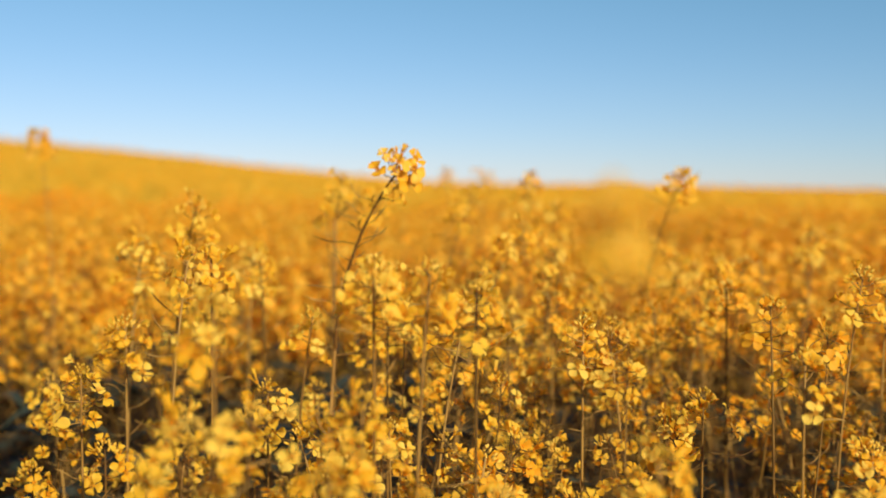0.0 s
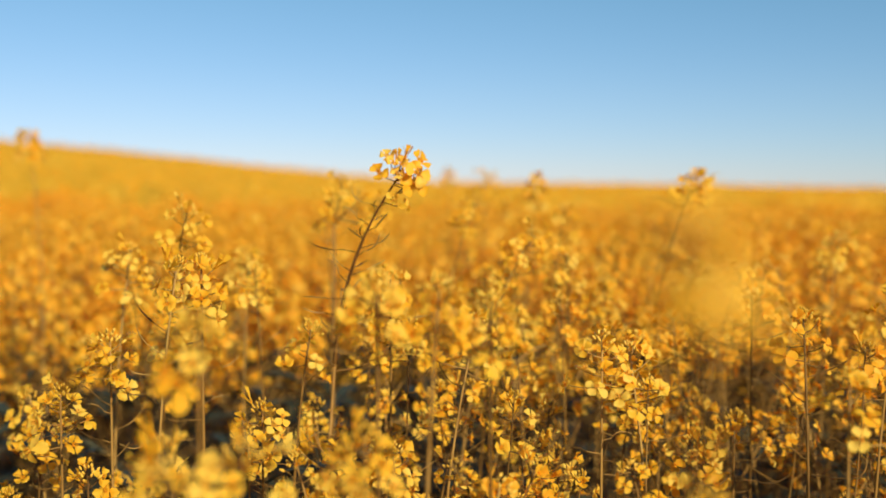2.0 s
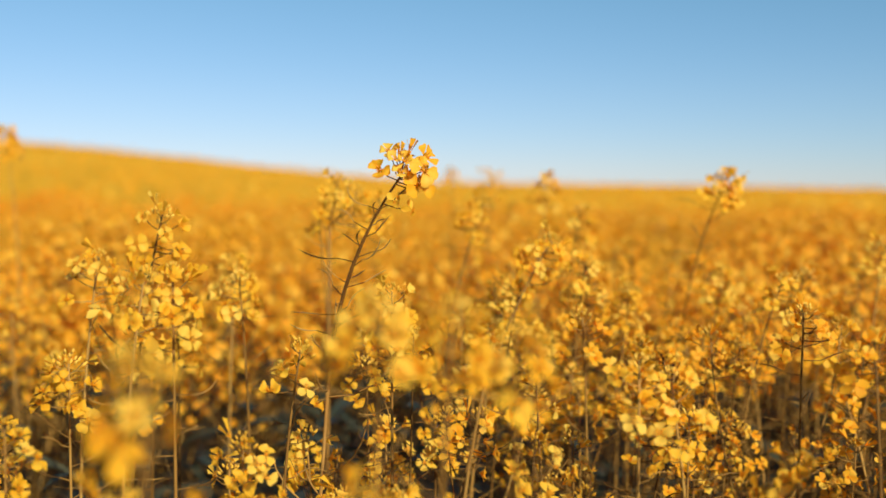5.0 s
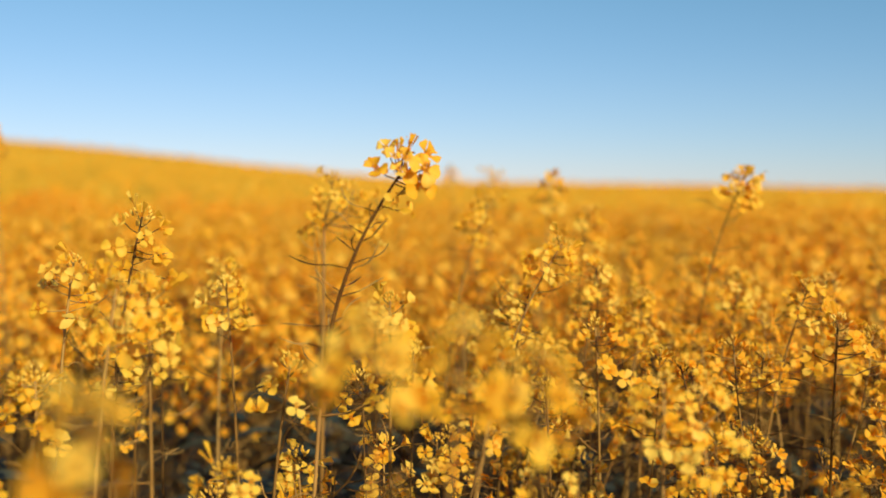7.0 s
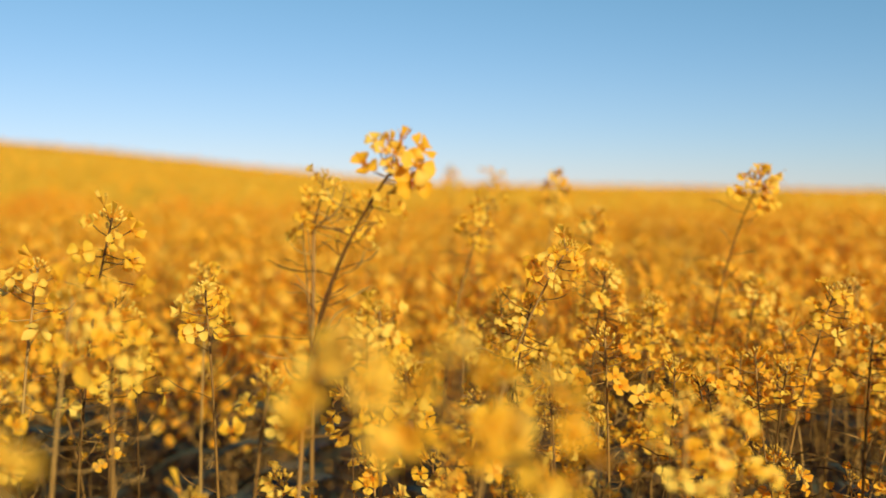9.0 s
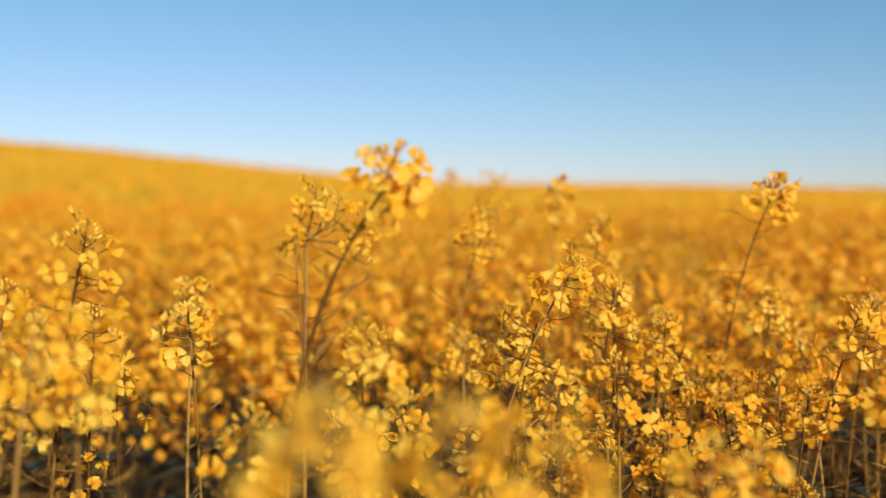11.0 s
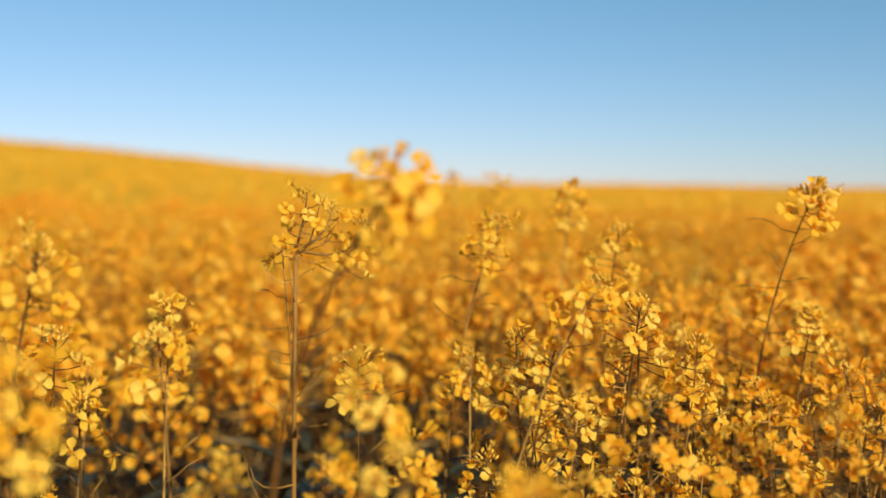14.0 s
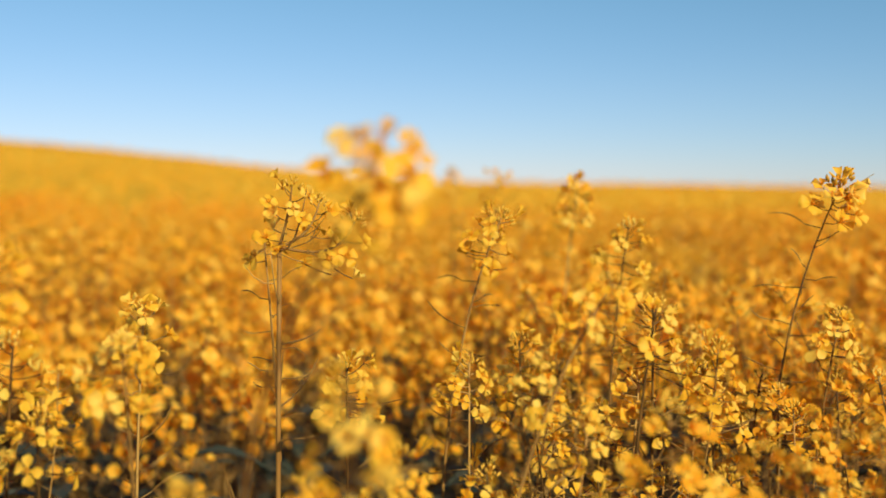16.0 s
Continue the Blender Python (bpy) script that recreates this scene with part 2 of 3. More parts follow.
def raceme(plant, foot, mid, top, flowers, spread=1.0, pods=7, size=1.0, bare=0.034, thick=0.0016, fine=True, apart=True, bias=(0.0, 0.0, 0.0), stalk=None, given=()):
    """One flowering shoot from foot to top: a stalk, a dome of buds at the tip, a loose ring of open flowers round and under it and pods below.
    bias: the side on which the flowers crowd. given: flowers set one by one, as (place on the stalk below its tip, centre off the tip, facing, scale, stage)."""
    foot, mid, top = Vector(foot), Vector(mid), Vector(top)
    axis = bez(foot, mid, top, 9)
    length = (top - foot).length
    up = (axis[-1] - axis[-2]).normalized()
    g = Geo()
    tube(g, axis, [thick * (1.0 - 0.5 * i / 9) for i in range(10)], 6)
    lop = Vector(bias) + Vector((rng.uniform(-0.35, 0.35), rng.uniform(-0.35, 0.35), 0))
    a, b, _ = frame_of(up)
    places = []
    for i in range(0 if given else flowers):
        t = (i + rng.random()) / flowers
        down = 0.002 + bare * t * spread
        w = i * 2.4 + rng.uniform(-0.7, 0.7)
        side = (a * math.cos(w) + b * math.sin(w) + lop).normalized()
        out = (side * (0.75 + 0.3 * t) + up * (0.55 - 0.75 * t) + Vector((0, 0, rng.uniform(-0.15, 0.3)))).normalized()
        reach = (0.0105 + 0.009 * t) * spread * rng.uniform(0.75, 1.3)
        s = top - up * down
        e = s + out * reach
        face = (side * 0.9 + up * 0.4 + SUNWARD * 0.9 + Vector([rng.uniform(-0.7, 0.7) for _ in range(3)])).normalized()
        if t < 0.22:
            stage = rng.choice((10, 11, 12, 13))
        elif t > 0.8:
            stage = rng.choice((0, 3, 5, 7, 8, 14, 15))
        else:
            stage = rng.choice((0, 1, 2, 3, 4, 5, 6, 7, 8, 9, 10))
        places.append((s, e, face, size * (0.63 + 0.22 * t) * rng.uniform(0.88, 1.14), stage))
    for down, off, face, scale, stage in given:
        places.append((top - up * down, top + Vector(off), (Vector(face).normalized() + SUNWARD * 0.8).normalized(), scale, stage))
    for s, e, face, sc, stage in places:
        tube(g, [s, (s + e) / 2 - Vector((0, 0, 0.0012)), e - face * 0.001], [0.00055, 0.00045, 0.00055], 3)
    podded = []
    for i in range(pods):
        t = (i + rng.random()) / max(pods, 1)
        down = bare * spread + 0.004 + t * min(length * 0.75, 0.17)
        if down > length * 0.95:
            continue
        u = 1 - down / length
        k = min(int(u * 9), 8)
        s = axis[k].lerp(axis[k + 1], u * 9 - k)
        w = i * 2.4 + rng.uniform(-0.6, 0.6)
        side = Vector((math.cos(w), math.sin(w), rng.uniform(-0.15, 0.6))).normalized()
        e = s + side * rng.uniform(0.007, 0.015)
        tube(g, [s, e], [0.0005, 0.0004], 3)
        podded.append((e, (side + Vector((0, 0, rng.uniform(-0.1, 0.45)))).normalized(), rng.uniform(0, 6.28)))
    if not fine:
        for e, d, spin in podded:
            q = turned(d, spin)
            n = rng.uniform(0.016, 0.036)
            c = rng.uniform(-0.006, 0.006)
            pts = bez(e, e + q @ Vector((c, 0, n * 0.5)), e + q @ Vector((-c * 0.3, 0, n)), 3)
            tube(g, pts, [0.0004, 0.0006, 0.0006, 0.0002], 3)
        podded = []
    r = part("raceme", g.mesh("raceme", stalk or M_STEM), plant)
    cluster = Geo()
    for s, e, face, sc, stage in places:
        m = Matrix.Translation(e) @ turned(face, rng.uniform(0, 6.28)) @ Matrix.Scale(sc, 4)
        if apart:
            part("flower", FLOWERS[stage], r, m)
        else:
            cluster.add([m @ Vector(p) for p in BLOOMS[stage].v], BLOOMS[stage].f)
    if not apart:
        part("blossom", cluster.mesh("blossom", M_PETAL_FAR), r)
    part("raceme_tip", rng.choice(BUDS), r, Matrix.Translation(top) @ turned(up, rng.uniform(0, 6)) @ Matrix.Scale(size * rng.uniform(0.6, 0.88), 4))
    for e, d, spin in podded:
        part("pod", rng.choice(PODS), r, Matrix.Translation(e) @ turned(d, spin) @ Matrix.Scale(rng.uniform(0.75, 1.15), 4))
    return r


def twigs(g, base, top, count, reach=0.40):
    """Thin bare side shoots that arch out and up from the upper stem, some of them forked."""
    base, top = Vector(base), Vector(top)
    n = (top - base).length
    for i in range(count):
        s = top + (base - top) * (rng.uniform(0.0, reach) / n)
        w = rng.uniform(0, 6.28)
        d = Vector((math.cos(w), math.sin(w), 0))
        r, h = rng.uniform(0.02, 0.06), rng.uniform(0.005, 0.06)
        e = s + d * r + Vector((0, 0, h))
        m = s + d * r * rng.uniform(0.6, 0.95) + Vector((0, 0, h * rng.uniform(-0.1, 0.4)))
        pts = bez(s, m, e, 4)
        tube(g, pts, [0.0009, 0.0008, 0.0007, 0.0006, 0.0003], 4)
        if i % 2:
            q = pts[2]
            w += rng.uniform(-1.2, 1.2)
            tube(g, bez(q, q + Vector((math.cos(w) * 0.012, math.sin(w) * 0.012, -0.002)), q + Vector((math.cos(w) * 0.022, math.sin(w) * 0.022, 0.014)), 3), [0.0006, 0.0006, 0.0005, 0.0002], 3)


def new_plant(label):
    return tagged(new("rapeseed_plant"), label, "rapeseed plant", "rapeseed plants of the field")


def stem_and_leaves(plant, base, mid, top, leaves=8, shoots=14):
    g = Geo()
    tube(g, bez(base, mid, top, 7), [0.0025 - 0.00017 * i for i in range(8)], 6)
    twigs(g, base, top, shoots)
    part("stem", g.mesh("stem", M_TWIG), plant)
    for i in range(leaves):
        t = rng.uniform(0.5, 1.0)
        p = Vector(base).lerp(Vector(top), t)
        w = rng.uniform(0, 6.28)
        lg = Geo()
        n = 0.125 - 0.08 * t
        leaf_geo(lg, p, Vector((math.cos(w), math.sin(w), 0)), n * rng.uniform(0.9, 1.5), n * rng.uniform(0.25, 0.4))
        part("leaf", lg.mesh("leaf", M_LEAF), plant)


def grown(x, y, z, lean=(0.0, 0.0), flowers=11, spread=1.0, size=1.0, sides=2, pods=7, drop=0.26, fine=True, apart=True, bias=(0.0, 0.0, 0.0), bend=0.6, thick=0.0015, bare=0.034, stalk=None,
          given=(), shoots=30, label=""):
    """A plant whose topmost shoot ends at (x, y, z). lean: how far the tip stands off its fork, which lies drop lower."""
    if not label:
        label = ("tall " if z > 1.27 else "low " if z < 1.15 else "") + ("leaning " if abs(lean[0]) > 0.035 else "")
        label += ("branched " if sides > 1 else "") + "rapeseed plant with golden flowers on slim olive stalks"
    plant = new_plant(label)
    base = Vector((x - lean[0] * 1.3 + rng.uniform(-0.20, 0.20), y - lean[1] * 1.3 + rng.uniform(-0.10, 0.10), 0))
    plant.location = base
    top = Vector((x, y, z)) - base
    fork = Vector((x - lean[0], y - lean[1], z - drop)) - base
    stem_and_leaves(plant, (0, 0, -0.02), (fork.x * 0.35, fork.y * 0.35, fork.z * 0.6), fork, shoots=shoots)
    mid = fork + Vector((lean[0] * 0.1, lean[1] * 0.1, drop * bend))
    raceme(plant, fork, mid, top, flowers, spread, pods, size, fine=fine, apart=apart, thick=thick, bias=bias, bare=bare, stalk=stalk, given=given)
    w = rng.uniform(0, 6.28)
    for i in range(sides):
        w += 6.28 / max(sides, 1) + rng.uniform(-0.5, 0.5)
        r = rng.uniform(0.035, 0.10)
        foot = fork * rng.uniform(0.88, 1.0)
        tip = Vector((fork.x + math.cos(w) * r, fork.y + math.sin(w) * r, top.z - rng.uniform(0.02, 0.10)))
        raceme(plant, foot, foot.lerp(tip, 0.5) + Vector((math.cos(w) * r * 0.4, math.sin(w) * r * 0.4, -0.02)), tip,
               rng.randint(7, 11), rng.uniform(0.8, 1.1), rng.randint(6, 10), size * rng.uniform(0.9, 1.0), fine=False, apart=apart, thick=0.0011)
    return plant


# ---- ground ----
RIDGE = 40.0
SKYLINE = [(-60, 3.4), (-22.5, 2.76), (-17.2, 2.36), (-11.8, 1.77), (-6.2, 1.20), (-0.7, 0.68), (3.5, 0.60), (9.5, 0.54), (22.5, 0.27), (60, 0.1)]


def skyline(az):
    """Degrees above eye level at which the crop ends, by the direction clockwise from ahead."""
    for (a, e), (b, f) in zip(SKYLINE, SKYLINE[1:]):
        if az <= b:
            return e + (f - e) * max(0.0, az - a) / (b - a)
    return SKYLINE[-1][1]


def land(x, y):
    """Height of the soil: level round the camera, rising to a ridge that is higher where x is negative."""
    d = math.hypot(x, y)
    az = math.degrees(math.atan2(x, y)) if y > 0 else 60.0
    crest = RIDGE * math.tan(radians(skyline(az))) + 1.31 - 1.19
    t = max(0.0, min(1.0, (d - 2.5) / (RIDGE - 2.5)))
    return crest * t ** 1.5 - min(max(0.0, d - RIDGE) * 0.04, 25.0)


def sheet(name, material, radii, lift, rough, skirt=False):
    """A round sheet over the land, ring by ring."""
    verts, faces, n = [], [], 144
    if skirt:
        radii = [radii[0]] + list(radii)
    for i, d in enumerate(radii):
        for k in range(n):
            w = 2 * math.pi * k / n
            x, y = d * math.sin(w), d * math.cos(w)
            up = 0.0 if skirt and i == 0 else lift + rough * noise.noise((x * 0.9, y * 0.9, 3.0))
            verts.append((x, y, land(x, y) + up))
    for i in range(len(radii) - 1):
        for k in range(n):
            m = (k + 1) % n
            faces.append((i * n + k, i * n + m, (i + 1) * n + m, (i + 1) * n + k))
    g = Geo()
    g.add(verts, faces)
    return new(name, g.mesh(name, material))


steps = [0.01] + [0.5 * 1.16 ** i for i in range(60)]
tagged(sheet("ground", M_SOIL, [d for d in steps if d < 3600], 0.0, 0.02), "dark bare soil under the crop", "ground", "", "structure")
canopy = [7.0 * 1.035 ** i for i in range(100)]
tagged(sheet("far_crop", M_BLOOM, canopy, 1.09, 0.08, True), "distant rapeseed crop in full golden bloom", "crop field", "", "stuff")

# ---- the plants that stand out, each by the tip of its topmost shoot ----
HERO = [
    # down the stalk, centre off the tip, facing, scale, stage
    (0.001, (-0.0085, -0.002, 0.0170), (-0.7, -0.5, 0.5), 0.75, 7),
    (0.000, (0.0050, 0.001, 0.0150), (0.1, 0.0, 1.0), 0.62, 12),
    (0.000, (-0.0010, -0.003, 0.0145), (-0.2, -0.4, 1.0), 0.60, 13),
    (0.000, (-0.0030, -0.006, 0.0110), (-0.5, -0.7, 0.5), 0.74, 10),
    (0.000, (0.0025, -0.007, 0.0100), (0.2, -0.9, 0.5), 0.74, 11),
    (0.001, (0.0020, 0.006, 0.0120), (0.3, 0.6, 0.6), 0.66, 10),
    (0.002, (-0.0005, -0.008, 0.0025), (-0.1, -0.8, 0.7), 0.78, 9),
    (0.004, (-0.0150, -0.003, 0.0040), (-0.5, -0.6, 0.1), 0.90, 8),
    (0.001, (0.0165, -0.001, 0.0130), (0.8, -0.5, 0.4), 1.0, 7),
    (0.002, (0.0155, -0.008, 0.0035), (0.4, -0.9, 0.25), 1.22, 1),
    (0.003, (0.0160, 0.004, 0.0000), (0.9, 0.2, 0.1), 1.0, 8),
    (0.005, (0.0130, -0.006, -0.0070), (0.25, -0.9, -0.1), 1.18, 4),
    (0.007, (0.0095, 0.003, -0.0085), (0.2, 0.4, -0.8), 0.92, 15),
    (0.016, (-0.0045, -0.005, -0.0180), (0.3, -0.5, -0.8), 0.55, 14),
    (0.024, (0.0080, -0.003, -0.0240), (0.6, -0.3, -0.7), 0.55, 15),
]
grown(-0.0385, 0.870, 1.330, (0.054, -0.01), 9, 1.0, 0.55, 0, 24, 0.155, bend=0.573, thick=0.0018, bare=0.020, stalk=M_STEM_DARK, given=HERO,
      label="tall leaning rapeseed plant with golden flowers above the crop")
grown(0.310, 1.310, 1.332, (0.055, 0.0), 12, 1.05, 1.4, 0, 16, 0.25, bare=0.022, thick=0.0012, bias=(0.3, -0.4, 0.0),
      label="tall slim rapeseed plant bending over with few flowers")
grown(0.043, 0.172, 1.310, (0.0, 0.0), 9, 0.36, 0.62, 0, 0, 0.2, shoots=0,
      label="single rapeseed shoot with golden flowers close to the path")
grown(-0.719, 1.850, 1.415, (-0.02, 0.0), 24, 1.1, 1.4, 0, 6, 0.3,
      label="tall rapeseed plant with a golden flower head above the crop")


def forked(base, fork, tops, flowers, spread, label):
    """A plant on a straight pale stalk that divides into several loose heads just below its top."""
    plant = new_plant(label)
    plant.location = (*base, 0)
    o = Vector((*base, 0))
    fork = Vector(fork) - o
    g = Geo()
    tube(g, bez((0, 0, -0.02), (fork.x * 0.2, fork.y * 0.2, fork.z * 0.6), fork, 9), [0.0035 - 0.0002 * i for i in range(10)], 7)
    twigs(g, (0, 0, 0), fork, 14)
    part("stem", g.mesh("stem", M_TWIG), plant)
    for k, tip in enumerate(tops):
        tip = Vector(tip) - o
        mid = fork.lerp(tip, 0.55) + Vector((0.25 * (tip.x - fork.x), 0, -0.012 * k))
        raceme(plant, fork, mid, tip, max(6, flowers - 3 * k), spread, 3, 1.08, bare=0.042, thick=0.0013)
    raceme(plant, fork - Vector((0.001, 0, 0.16)), fork - Vector((0.004, 0, 0.08)), fork + Vector((-0.012, 0.004, 0.004)), 2, 0.7, 14, 0.7, thick=0.0012)
    return plant


forked((-0.139, 1.235), (-0.1285, 1.24, 1.288), [(-0.1190, 1.24, 1.332), (-0.0985, 1.235, 1.320), (-0.0735, 1.245, 1.306)], 12, 1.1,
       "tall rapeseed plant with loose golden heads on a pale stalk")
NEAR_PLANTS = [
    # x, y, z, lean x, flowers, spread, side shoots
    (-0.240, 0.990, 1.300, 0.030, 11, 1.1, 1),
    (-0.293, 0.990, 1.265, 0.020, 11, 1.1, 0),
    (-0.188, 0.815, 1.262, 0.000, 11, 1.0, 0),
    (-0.189, 1.050, 1.244, -0.01, 11, 1.0, 0),
    (-0.111, 0.870, 1.205, 0.020, 7, 0.95, 0),
    (0.090, 1.070, 1.275, 0.075, 12, 1.0, 1),
    (0.133, 1.160, 1.250, 0.020, 11, 1.1, 2),
    (0.302, 1.080, 1.239, 0.045, 10, 0.9, 1),
    (0.114, 0.770, 1.210, 0.000, 10, 1.0, 1),
    (0.135, 0.780, 1.202, -0.02, 15, 1.1, 2),
    (0.023, 0.760, 1.225, 0.030, 11, 1.05, 2),
    (-0.267, 0.840, 1.200, 0.000, 12, 1.0, 0),
    (-0.138, 0.790, 1.155, 0.000, 10, 1.0, 0),
]
MID_PLANTS = [
    (-0.046, 0.885, 1.246, 0.000, 10, 1.0, 2),
    (0.040, 1.340, 1.306, 0.050, 13, 1.2, 0),
    (0.160, 1.420, 1.296, 0.020, 11, 1.1, 1),
    (0.150, 1.700, 1.338, 0.020, 22, 1.2, 0),
    (0.303, 1.287, 1.230, 0.025, 12, 0.9, 1),
    (0.064, 1.090, 1.232, 0.030, 12, 1.05, 2),
    (0.139, 1.200, 1.243, 0.000, 11, 1.05, 1),
    (0.131, 1.207, 1.194, 0.010, 11, 1.0, 2),
    (0.195, 1.295, 1.186, 0.010, 12, 1.0, 2),
    (0.012, 1.280, 1.195, 0.000, 11, 1.0, 0),
    (-0.226, 1.230, 1.243, 0.010, 12, 1.1, 0),
    (-0.256, 1.100, 1.190, 0.000, 10, 1.0, 0),
]
LOW_PLANTS = [
    (-0.278, 1.120, 1.232, 0.010, 11, 1.0, 0),
    (-0.076, 1.200, 1.208, 0.000, 12, 1.0, 0),
    (-0.114, 0.480, 1.254, 0.000, 8, 0.7, 0),
    (-0.037, 0.560, 1.268, 0.000, 8, 0.75, 0),
    (-0.004, 0.560, 1.266, 0.010, 7, 0.75, 0),
    (0.024, 0.580, 1.254, 0.000, 9, 0.85, 0),
    (-0.115, 0.430, 1.202, 0.000, 10, 0.9, 0),
    (-0.050, 0.430, 1.178, 0.000, 12, 1.1, 2),
    (0.110, 0.450, 1.184, 0.000, 10, 0.9, 1),
    (0.465, 1.250, 1.262, 0.020, 11, 1.1, 1),
    (0.345, 0.800, 1.246, 0.020, 11, 1.0, 1),
    (-0.275, 0.750, 1.174, 0.000, 10, 1.0, 0),
    (0.238, 0.620, 1.206, 0.000, 6, 0.9, 1),
    (0.192, 0.700, 1.166, 0.000, 9, 1.0, 2),
]
HIGH_PLANTS = [
    (0.014, 2.600, 1.366, 0.000, 16, 1.2, 1),
    (0.098, 2.400, 1.354, 0.010, 22, 1.5, 2),
    (-0.203, 0.800, 1.262, 0.020, 7, 1.0, 0),
    (0.364, 1.450, 1.210, 0.010, 12, 1.1, 2),
    (0.182, 1.200, 1.190, 0.000, 12, 1.0, 2),
    (-0.095, 0.480, 1.198, 0.010, 10, 1.0, 2),
    (-0.040, 0.510, 1.196, 0.000, 10, 1.0, 2),
    (-0.150, 0.550, 1.182, 0.000, 10, 1.0, 1),
]
FRONT_PLANTS = [
    (-0.330, 0.860, 1.125, 0.010, 11, 1.0, 2),
    (-0.270, 0.790, 1.105, 0.000, 11, 1.0, 2),
    (-0.375, 0.950, 1.135, -0.02, 11, 1.0, 2),
    (-0.200, 0.770, 1.105, 0.020, 10, 1.0, 2),
    (-0.165, 0.880, 1.115, 0.000, 11, 1.0, 2),
    (-0.115, 0.930, 1.130, -0.01, 11, 1.0, 2),
    (-0.080, 0.850, 1.105, 0.020, 11, 1.0, 2),
    (-0.055, 0.970, 1.130, 0.000, 11, 1.0, 2),
    (-0.015, 1.020, 1.120, 0.000, 11, 1.0, 2),
    (0.050, 0.800, 1.085, 0.000, 10, 1.0, 2),
    (0.070, 1.200, 1.155, 0.010, 11, 1.0, 2),
    (0.110, 1.260, 1.160, 0.000, 11, 1.0, 2),
    (0.020, 1.140, 1.145, 0.000, 11, 1.0, 2),
]
taken = [(-0.04, 0.87), (0.307, 1.31), (-0.13, 1.24)]
for x, y, z, lean, n, spread, sides in NEAR_PLANTS + MID_PLANTS + LOW_PLANTS + HIGH_PLANTS + FRONT_PLANTS:
    grown(x, y, z, (lean, 0.0), round(n * 1.2), spread * 1.05, 1.06, sides, 13)
    taken.append((x, y))


# ---- the crop round them ----
def free(x, y, gap):
    return all((x - a) ** 2 + (y - b) ** 2 > gap * gap for a, b in taken)


GAPS = [(-0.23, 0.99, 0.11), (0.20, 0.84, 0.09), (-0.12, 1.55, 0.10), (-0.25, 0.60, 0.11), (-0.23, 0.81, 0.10), (-0.15, 1.0, 0.07), (-0.20, 1.16, 0.09), (-0.09, 1.04, 0.06), (-0.30, 1.25, 0.09),
        (-0.13, 1.90, 0.13), (-0.20, 1.48, 0.11), (-0.42, 1.57, 0.12), (0.14, 1.74, 0.10), (-0.34, 1.95, 0.12), (0.42, 1.95, 0.11), (0.02, 2.35, 0.12),
        (-0.55, 2.5, 0.16), (0.36, 2.6, 0.15), (-0.22, 2.9, 0.16), (-0.29, 1.63, 0.11), (-0.07, 1.72, 0.09), (-0.52, 1.78, 0.12), (-0.20, 1.28, 0.08), (-0.26, 1.38, 0.09)]      # thin places in the crop
made = 0
def thin(x, y):
    return any(math.hypot(x - a, y - b) < r for a, b, r in GAPS)


while made < 94:
    y = rng.uniform(0.30, 1.80)
    x = rng.uniform(-1, 1) * (0.47 * y + 0.12)
    if not free(x, y, 0.052) or thin(x, y):
        continue
    if noise.noise((x * 7.0, y * 5.0, 4.0)) < (0.36 if x < 0.10 and (0.62 if x < -0.1 else 0.92) < y < 1.62 else 0.1 if x < 0.08 and y > 0.78 else -0.10):
        continue
    z = rng.gauss(1.170, 0.032) + 0.03 * (y - 0.8)
    if y < 0.75:
        z = min(z, 1.135)
    taken.append((x, y))
    grown(x, y, min(z, 1.235), (rng.gauss(0, 0.035), rng.gauss(0, 0.035)), rng.randint(9, 14), rng.uniform(0.85, 1.1), rng.uniform(0.84, 1.0), rng.choice((2, 3)), 10, fine=False, apart=y < 1.08 and made < 50)
    made += 1


# ---- plants a little further off: few kinds, many copies ----
def simple_flower(kind):
    g = Geo()
    base = rng.uniform(0, 1.5)
    for k in range(4):
        petal(g, base + k * math.pi / 2 + rng.uniform(-0.15, 0.15), 0.0106, 0.0102, (0.15, 0.35, 0.7)[kind % 3], 0.1, 2)
    return g


SIMPLE = [simple_flower(k) for k in range(6)]


def add_at(g, src, m):
    g.add([m @ Vector(p) for p in src.v], src.f)


def raceme_geo(flowers_g, stem_g, foot, top, n, size=1.0):
    foot, top = Vector(foot), Vector(top)
    up = (top - foot).normalized()
    tube(stem_g, [foot, (foot + top) / 2 + Vector((rng.uniform(-0.01, 0.01), 0, 0)), top], [0.0016, 0.0013, 0.0008], 4)
    a, b, _ = frame_of(up)
    for i in range(n):
        t = (i + 0.5) / n
        w = i * 2.4 + rng.uniform(-0.5, 0.5)
        side = a * math.cos(w) + b * math.sin(w)
        e = top - up * (0.07 * t - 0.005) + side * (0.007 + 0.02 * t) + up * 0.012
        face = (side + up * 0.6 + Vector([rng.uniform(-0.5, 0.5) for _ in range(3)])).normalized()
        add_at(flowers_g, rng.choice(SIMPLE), Matrix.Translation(e) @ turned(face, rng.uniform(0, 6)) @ Matrix.Scale(size * rng.uniform(0.65, 1.25), 4))
    for i in range(4):
        t = rng.uniform(0.4, 0.9)
        p = top.lerp(foot, t)
        w = rng.uniform(0, 6.28)
        side = Vector((math.cos(w), math.sin(w), rng.uniform(0, 0.8)))
        tube(stem_g, [p, p + side * 0.025, p + side * 0.045 + Vector((0, 0, 0.008))], [0.0006, 0.001, 0.0004], 3)


